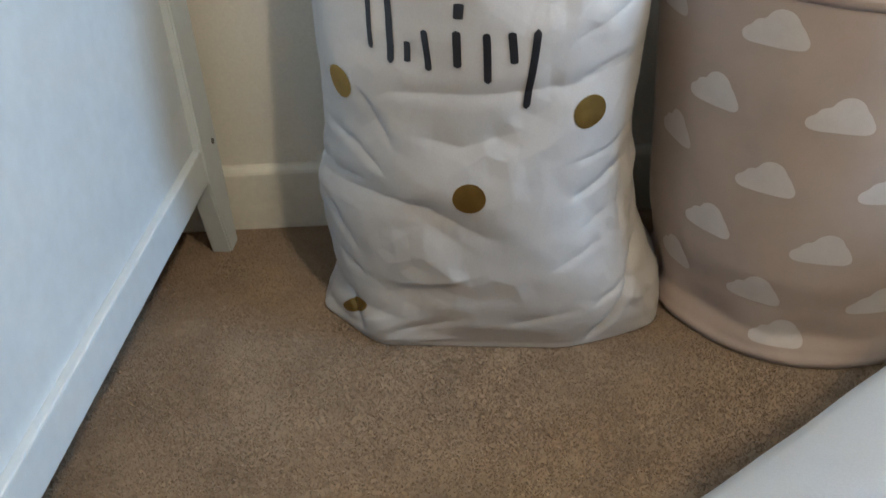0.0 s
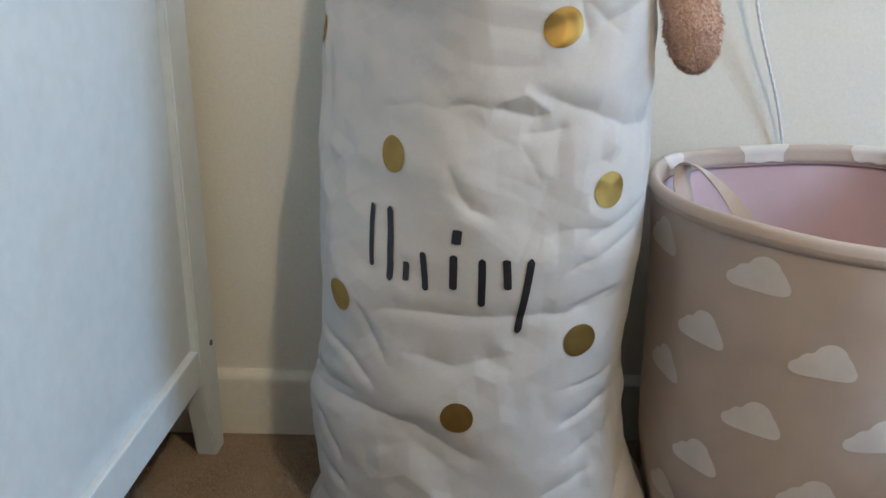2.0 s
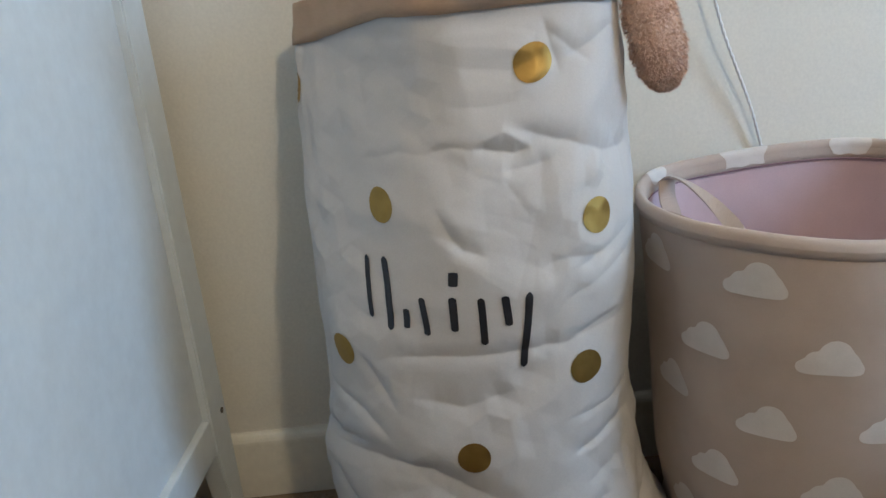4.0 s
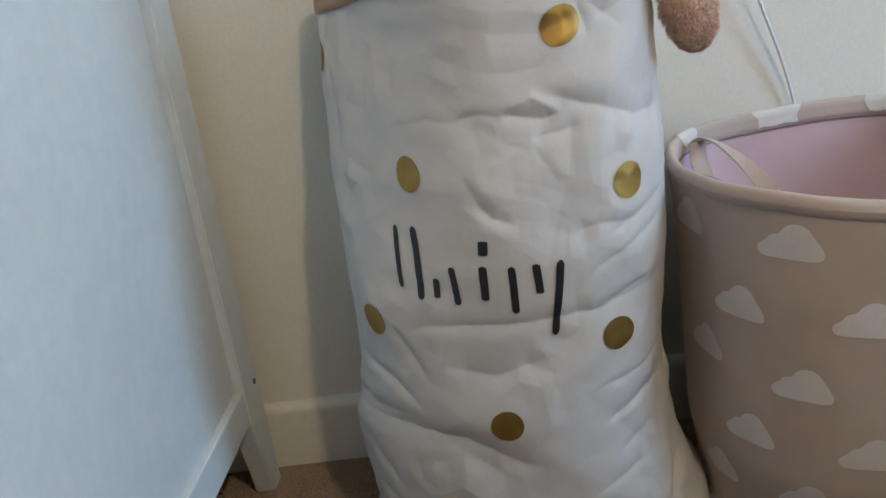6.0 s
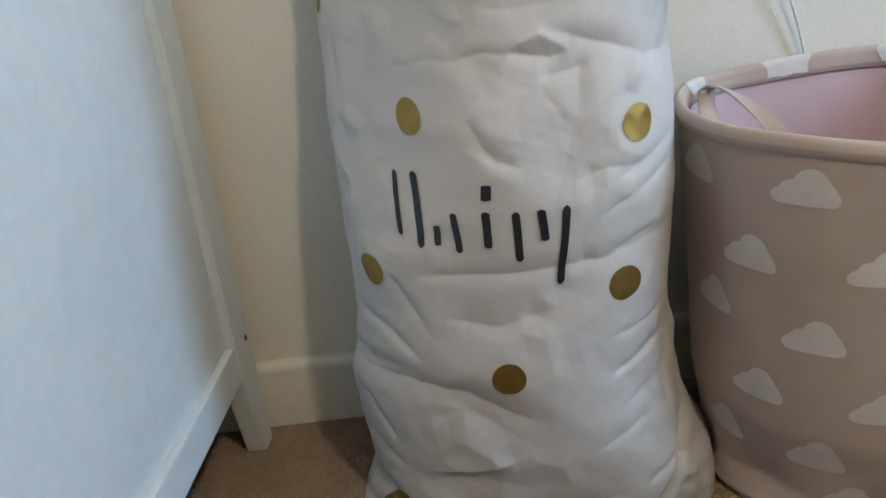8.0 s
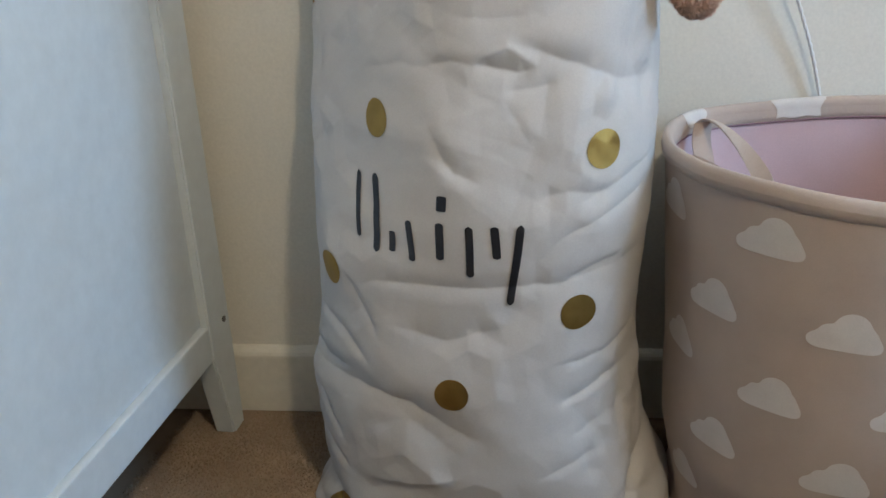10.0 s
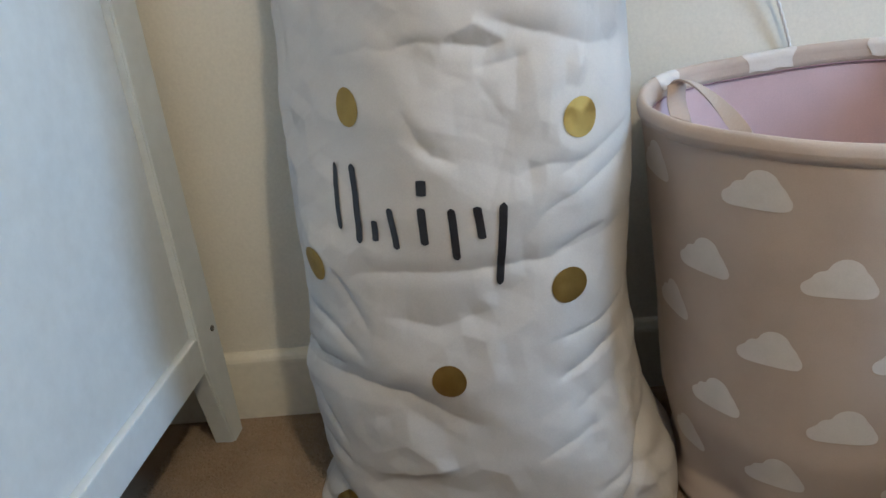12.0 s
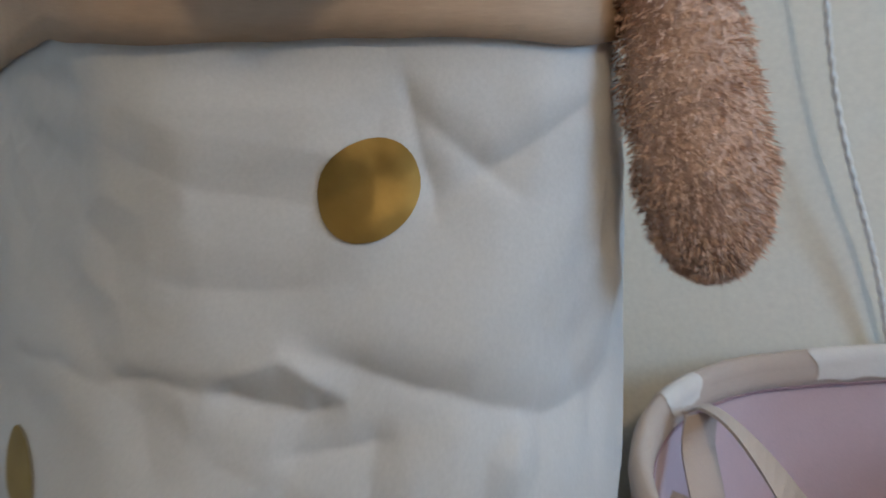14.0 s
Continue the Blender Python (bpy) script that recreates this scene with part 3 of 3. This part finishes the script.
def glide(pts, n=5):
    """A smooth curve through the points."""
    out = []
    q = [pts[0]] + pts + [pts[-1]]
    for a, b, c, d in zip(q, q[1:], q[2:], q[3:]):
        for k in range(n):
            t = k / n
            out.append(0.5 * (2 * b + (c - a) * t + (2 * a - 5 * b + 4 * c - d) * t * t + (3 * b - a - 3 * c + d) * t ** 3))
    return out + [pts[-1]]


# from the hem the strap hangs in a loop: out over the basket, round its end and back along the front
LOOP = [Vector(p) for p in ((0.186, 1.292, 0.506), (0.196, 1.276, 0.519), (0.212, 1.246, 0.520), (0.232, 1.196, 0.511), (0.248, 1.140, 0.498),
                            (0.255, 1.103, 0.488), (0.247, 1.084, 0.485), (0.230, 1.094, 0.486), (0.206, 1.136, 0.488), (0.180, 1.184, 0.488), (0.166, 1.206, 0.483))]
TURN = [(0.35, 0.70, -0.3), (0.30, 0.80, -0.25), (0.30, 0.85, -0.15), (0.45, 0.75, 0.15), (0.65, 0.45, 0.45), (0.7, 0.2, 0.6), (0.6, 0.1, 0.75),
        (0.5, 0.25, 0.8), (0.6, 0.3, 0.7), (0.55, 0.3, 0.75), (0.4, 0.3, 0.8)]
pts = glide(LOOP)
side = glide([Vector(v).normalized() for v in TURN])
strap([p - BO for p in pts], 0.021, "handle", basket, M_CANVAS, side)
# its sewn end, hanging down behind the loop
pts = glide([Vector(p) for p in ((0.193, 1.272, 0.517), (0.191, 1.262, 0.495), (0.196, 1.240, 0.470), (0.200, 1.228, 0.435), (0.196, 1.226, 0.39))])
strap([p - BO for p in pts], 0.025, "handle_end", basket, M_CANVAS, [Vector((0.9, 0.35, 0.05)) for _ in pts])


def cloud(a, z, size, tilt):
    """A printed cloud: lobes over a straight foot, laid on the basket's wall."""
    lobes = [(-0.76, 0.10, 0.26), (-0.40, 0.32, 0.34), (0.16, 0.54, 0.50), (0.46, 0.28, 0.40), (0.70, 0.09, 0.28)]
    rim = []
    for k in range(72):
        q = 2 * math.pi * k / 72
        dx, dy = math.cos(q), math.sin(q)
        far = 0.0
        for cx, cy, r in lobes:
            bq = cx * dx + (cy - 0.12) * dy
            disc = bq * bq - (cx * cx + (cy - 0.12) ** 2 - r * r)
            if disc > 0:
                far = max(far, bq + math.sqrt(disc))
        if dy < 0:
            foot = 0.27 / max(1e-3, -dy)
            far = foot if foot * abs(dx) < 0.70 else min(far, foot)
        rim.append((dx * far, dy * far))
    rim = [tuple(sum(rim[(k + j) % 72][c] for j in (-1, 0, 1)) / 3 for c in (0, 1)) for k in range(72)]
    ct, st = math.cos(radians(tilt)), math.sin(radians(tilt))
    b = bmesh.new()

    def put(u, v):
        u, v = (u * ct - v * st) * size, (u * st + v * ct) * size
        return basket_point(a + u / 0.225, max(0.010, z + v), 0.0005) - BO
    vs = grid_mesh(b, [[put(u * f, v * f) for u, v in rim] for f in (0.33, 0.66, 1.0)])
    mid = b.verts.new(put(0, 0))
    for i in range(72):
        b.faces.new((vs[0][i], mid, vs[0][(i + 1) % 72]))
    part("cloud_print", b, M_CLOUD, basket, "white printed cloud", smooth=True)


CLOUDS = [(0.249, 0.997, 0.456), (0.329, 0.970, 0.363), (0.197, 1.046, 0.364), (0.260, 0.993, 0.269), (0.202, 1.039, 0.185), (0.337, 0.963, 0.182),
          (0.161, 1.105, 0.287), (0.262, 0.987, 0.102)]
for x, y, z in CLOUDS:
    cloud(math.atan2(y - BY, x - BX), z, 0.0375, -1)
for deg, z in ((196, 0.455), (205, 0.10), (251, 0.038), (281, 0.10), (291, 0.45), (276, 0.272), (296, 0.27), (311, 0.364), (311, 0.182), (325, 0.456), (325, 0.1), (341, 0.36),
               (341, 0.18), (357, 0.45), (357, 0.27), (357, 0.09)):
    cloud(radians(deg), z, 0.0375, -1)

# ---- plush toy in the sack ----
bm = bmesh.new()
rng = random.Random(11)
tuft_at = []


def fur_blob(stations, seg=30):
    """A soft limb: stations of (centre, radius across, radius deep)."""
    fine = []
    for (c0, r0, d0), (c1, r1, d1) in zip(stations, stations[1:]):
        for k in range(6):
            f = smoothstep(k / 6) * 0.4 + 0.6 * k / 6
            fine.append((Vector(c0).lerp(Vector(c1), f), r0 + (r1 - r0) * f, d0 + (d1 - d0) * f))
    fine.append((Vector(stations[-1][0]), stations[-1][1], stations[-1][2]))
    rows = []
    for i, (c, r, d) in enumerate(fine):
        ax = (fine[min(i + 1, len(fine) - 1)][0] - fine[max(0, i - 1)][0]).normalized()
        u = ax.cross(Vector((0, 1, 0.05)))
        u = u.normalized() if u.length > 0.05 else Vector((1, 0, 0))
        w = ax.cross(u).normalized()
        row = []
        for k in range(seg):
            q = 2 * math.pi * k / seg
            n = (u * math.cos(q) * r + w * math.sin(q) * d)
            p = c + n * (1 + 0.09 * noise.noise((c + n) * 55))
            row.append(p)
            if r > 0.004:
                tuft_at.append((p, n.normalized(), ax, r * 6.283 / seg))
        rows.append(row)
    vs = grid_mesh(bm, rows)
    bm.faces.new(vs[0][::-1])
    bm.faces.new(vs[-1])


# hanging arm, raised foot with its leg, body
fur_blob([((0.085, 1.165, 0.866), 0.012, 0.012), ((0.104, 1.150, 0.878), 0.025, 0.024), ((0.132, 1.132, 0.862), 0.026, 0.026), ((0.147, 1.120, 0.815), 0.025, 0.027),
          ((0.156, 1.114, 0.765), 0.028, 0.029), ((0.165, 1.110, 0.726), 0.029, 0.029), ((0.169, 1.108, 0.699), 0.024, 0.025),
          ((0.170, 1.108, 0.683), 0.015, 0.016), ((0.170, 1.108, 0.675), 0.003, 0.003)])
fur_blob([((-0.011, 1.006, 0.872), 0.004, 0.004), ((-0.011, 1.009, 0.872), 0.022, 0.022), ((-0.010, 1.018, 0.871), 0.034, 0.033), ((-0.009, 1.034, 0.872), 0.038, 0.036),
          ((-0.005, 1.060, 0.879), 0.034, 0.034), ((0.005, 1.110, 0.885), 0.034, 0.034), ((0.015, 1.170, 0.875), 0.040, 0.040)])
fur_blob([((-0.03, 1.23, 0.70), 0.04, 0.04), ((-0.03, 1.22, 0.76), 0.10, 0.065), ((-0.01, 1.21, 0.83), 0.09, 0.068), ((0.025, 1.20, 0.880), 0.090, 0.070),
          ((0.02, 1.215, 0.91), 0.05, 0.05), ((0.02, 1.215, 0.925), 0.01, 0.01)])
for p, n, ax, step in tuft_at:
    for _ in range(22):
        o = p + Vector((rng.uniform(-1, 1), rng.uniform(-1, 1), rng.uniform(-1, 1))) * step * 0.75
        lock = noise.noise_vector(o * 140) * 0.9
        lean = (n * 0.8 + lock + Vector((rng.uniform(-0.35, 0.35), rng.uniform(-0.35, 0.35), rng.uniform(-1.0, -0.2)))).normalized()
        tip = o + lean * rng.uniform(0.0028, 0.0058)
        side = lean.cross(Vector((rng.uniform(-1, 1), rng.uniform(-1, 1), rng.uniform(-1, 1)))).normalized() * rng.uniform(0.0004, 0.0007)
        a, b_, c = bm.verts.new(o - side), bm.verts.new(o + side), bm.verts.new(tip)
        bm.faces.new((a, b_, c))
thing("plush_toy", bm, M_PLUSH, "light brown furry plush toy slumped in the paper sack", "soft toy", smooth=True)

# ---- cord on the wall ----
bm = bmesh.new()


def tube(b, pts, r, seg=10):
    rows = []
    for i, p in enumerate(pts):
        t = (pts[min(len(pts) - 1, i + 1)] - pts[max(0, i - 1)]).normalized()
        u = t.cross(Vector((0, 1, 0))).normalized()
        w = t.cross(u)
        rows.append([p + (u * math.cos(6.2832 * k / seg) + w * math.sin(6.2832 * k / seg)) * r for k in range(seg)])
    vs = grid_mesh(b, rows)
    b.faces.new(vs[0])
    b.faces.new(vs[-1][::-1])


for k in (0, 1):
    pts = []
    for i in range(220):
        f = i / 219
        z = 1.5 - 1.36 * f
        x = 0.350 + (0.53 - z) * 0.33 + 0.10 * max(0.0, z - 0.62) ** 1.5 + 0.003 * math.sin(z * 24)
        off = 0.008 + 0.11 * max(0.0, z - 0.5) * min(1.0, 1.0)
        q = z * 260 + math.pi * k
        pts.append(Vector((x + 0.0013 * math.cos(q), wall_y(x) - off + 0.0013 * math.sin(q), z)))
    tube(bm, pts, 0.0016, 6)
thing("hanging_cord", bm, M_CORD, "thin white twisted cord hanging down the wall", "cord", smooth=True)

# ---- bed with a rumpled duvet ----
BM = pose(0.150, 0.456, 0, 0, 0, 41.0)      # its long side runs along local x; it lies on the -y side
bed = empty("bed", BM @ Vector((0.2, -0.5, 0)), "low bed with a pale fabric base and white mattress", "bed")
bpy.context.view_layer.update()
BI = bed.matrix_world.inverted() @ BM
bm = bmesh.new()
box(bm, (-0.55, -1.08, 0.03), (0.80, -0.035, 0.20), BI, 0.012)
part("base", bm, M_BLANKET, bed, "pale fabric bed base")
bm = bmesh.new()
box(bm, (-0.56, -1.09, 0.204), (0.81, -0.030, 0.392), BI, 0.03)
part("mattress", bm, M_BLANKET, bed, "white mattress")
for fx in (-0.5, 0.74):
    for fy in (-1.02, -0.10):
        bm = bmesh.new()
        bmesh.ops.create_cone(bm, cap_ends=True, segments=16, radius1=0.02, radius2=0.024, depth=0.032, matrix=BI @ Matrix.Translation((fx, fy, 0.016)))
        part("foot", bm, M_WHITE, bed)
bm = bmesh.new()
NU, NV = 150, 130
rows = []
for j in range(NV + 1):
    v = j / NV
    row = []
    for i in range(NU + 1):
        u = -0.58 + 1.41 * i / NU
        if v < 0.14:                         # the side that hangs over the edge
            k = v / 0.14
            y, z = 0.008 * math.sin(k * 3.1) - 0.010 * k * k, 0.215 + 0.190 * k
        else:                                # a flat hem, a seam, then bunched cotton
            k = (v - 0.14) / 0.86
            y, z = -0.010 - 0.014 * min(1, k * 30) - 1.05 * k, 0.405 + 0.014 * min(1, k * 26) ** 0.5 + 0.10 * smoothstep((k - 0.06) * 2.2)
        y += 0.003 * noise.noise(Vector((u * 12, z * 8, 1)))
        loose = smoothstep((v - 0.19) / 0.06)
        crease = 1 - abs(2 * noise.noise(Vector((u * 6 + y * 5, y * 9 - u * 5, 4))))
        z += (0.024 * crease ** 3 + 0.014 * (1 - abs(2 * noise.noise(Vector((u * 15, y * 17, 6))))) ** 3) * loose
        z -= 0.008 * math.exp(-((v - 0.195) / 0.008) ** 2)
        row.append(BM @ Vector((u, y, z)))
    rows.append(row)
grid_mesh(bm, rows, closed=False)
bmesh.ops.solidify(bm, geom=bm.faces[:], thickness=0.006)
thing("duvet", bm, M_BLANKET, "rumpled white cotton duvet spread over the bed", "duvet", smooth=True)
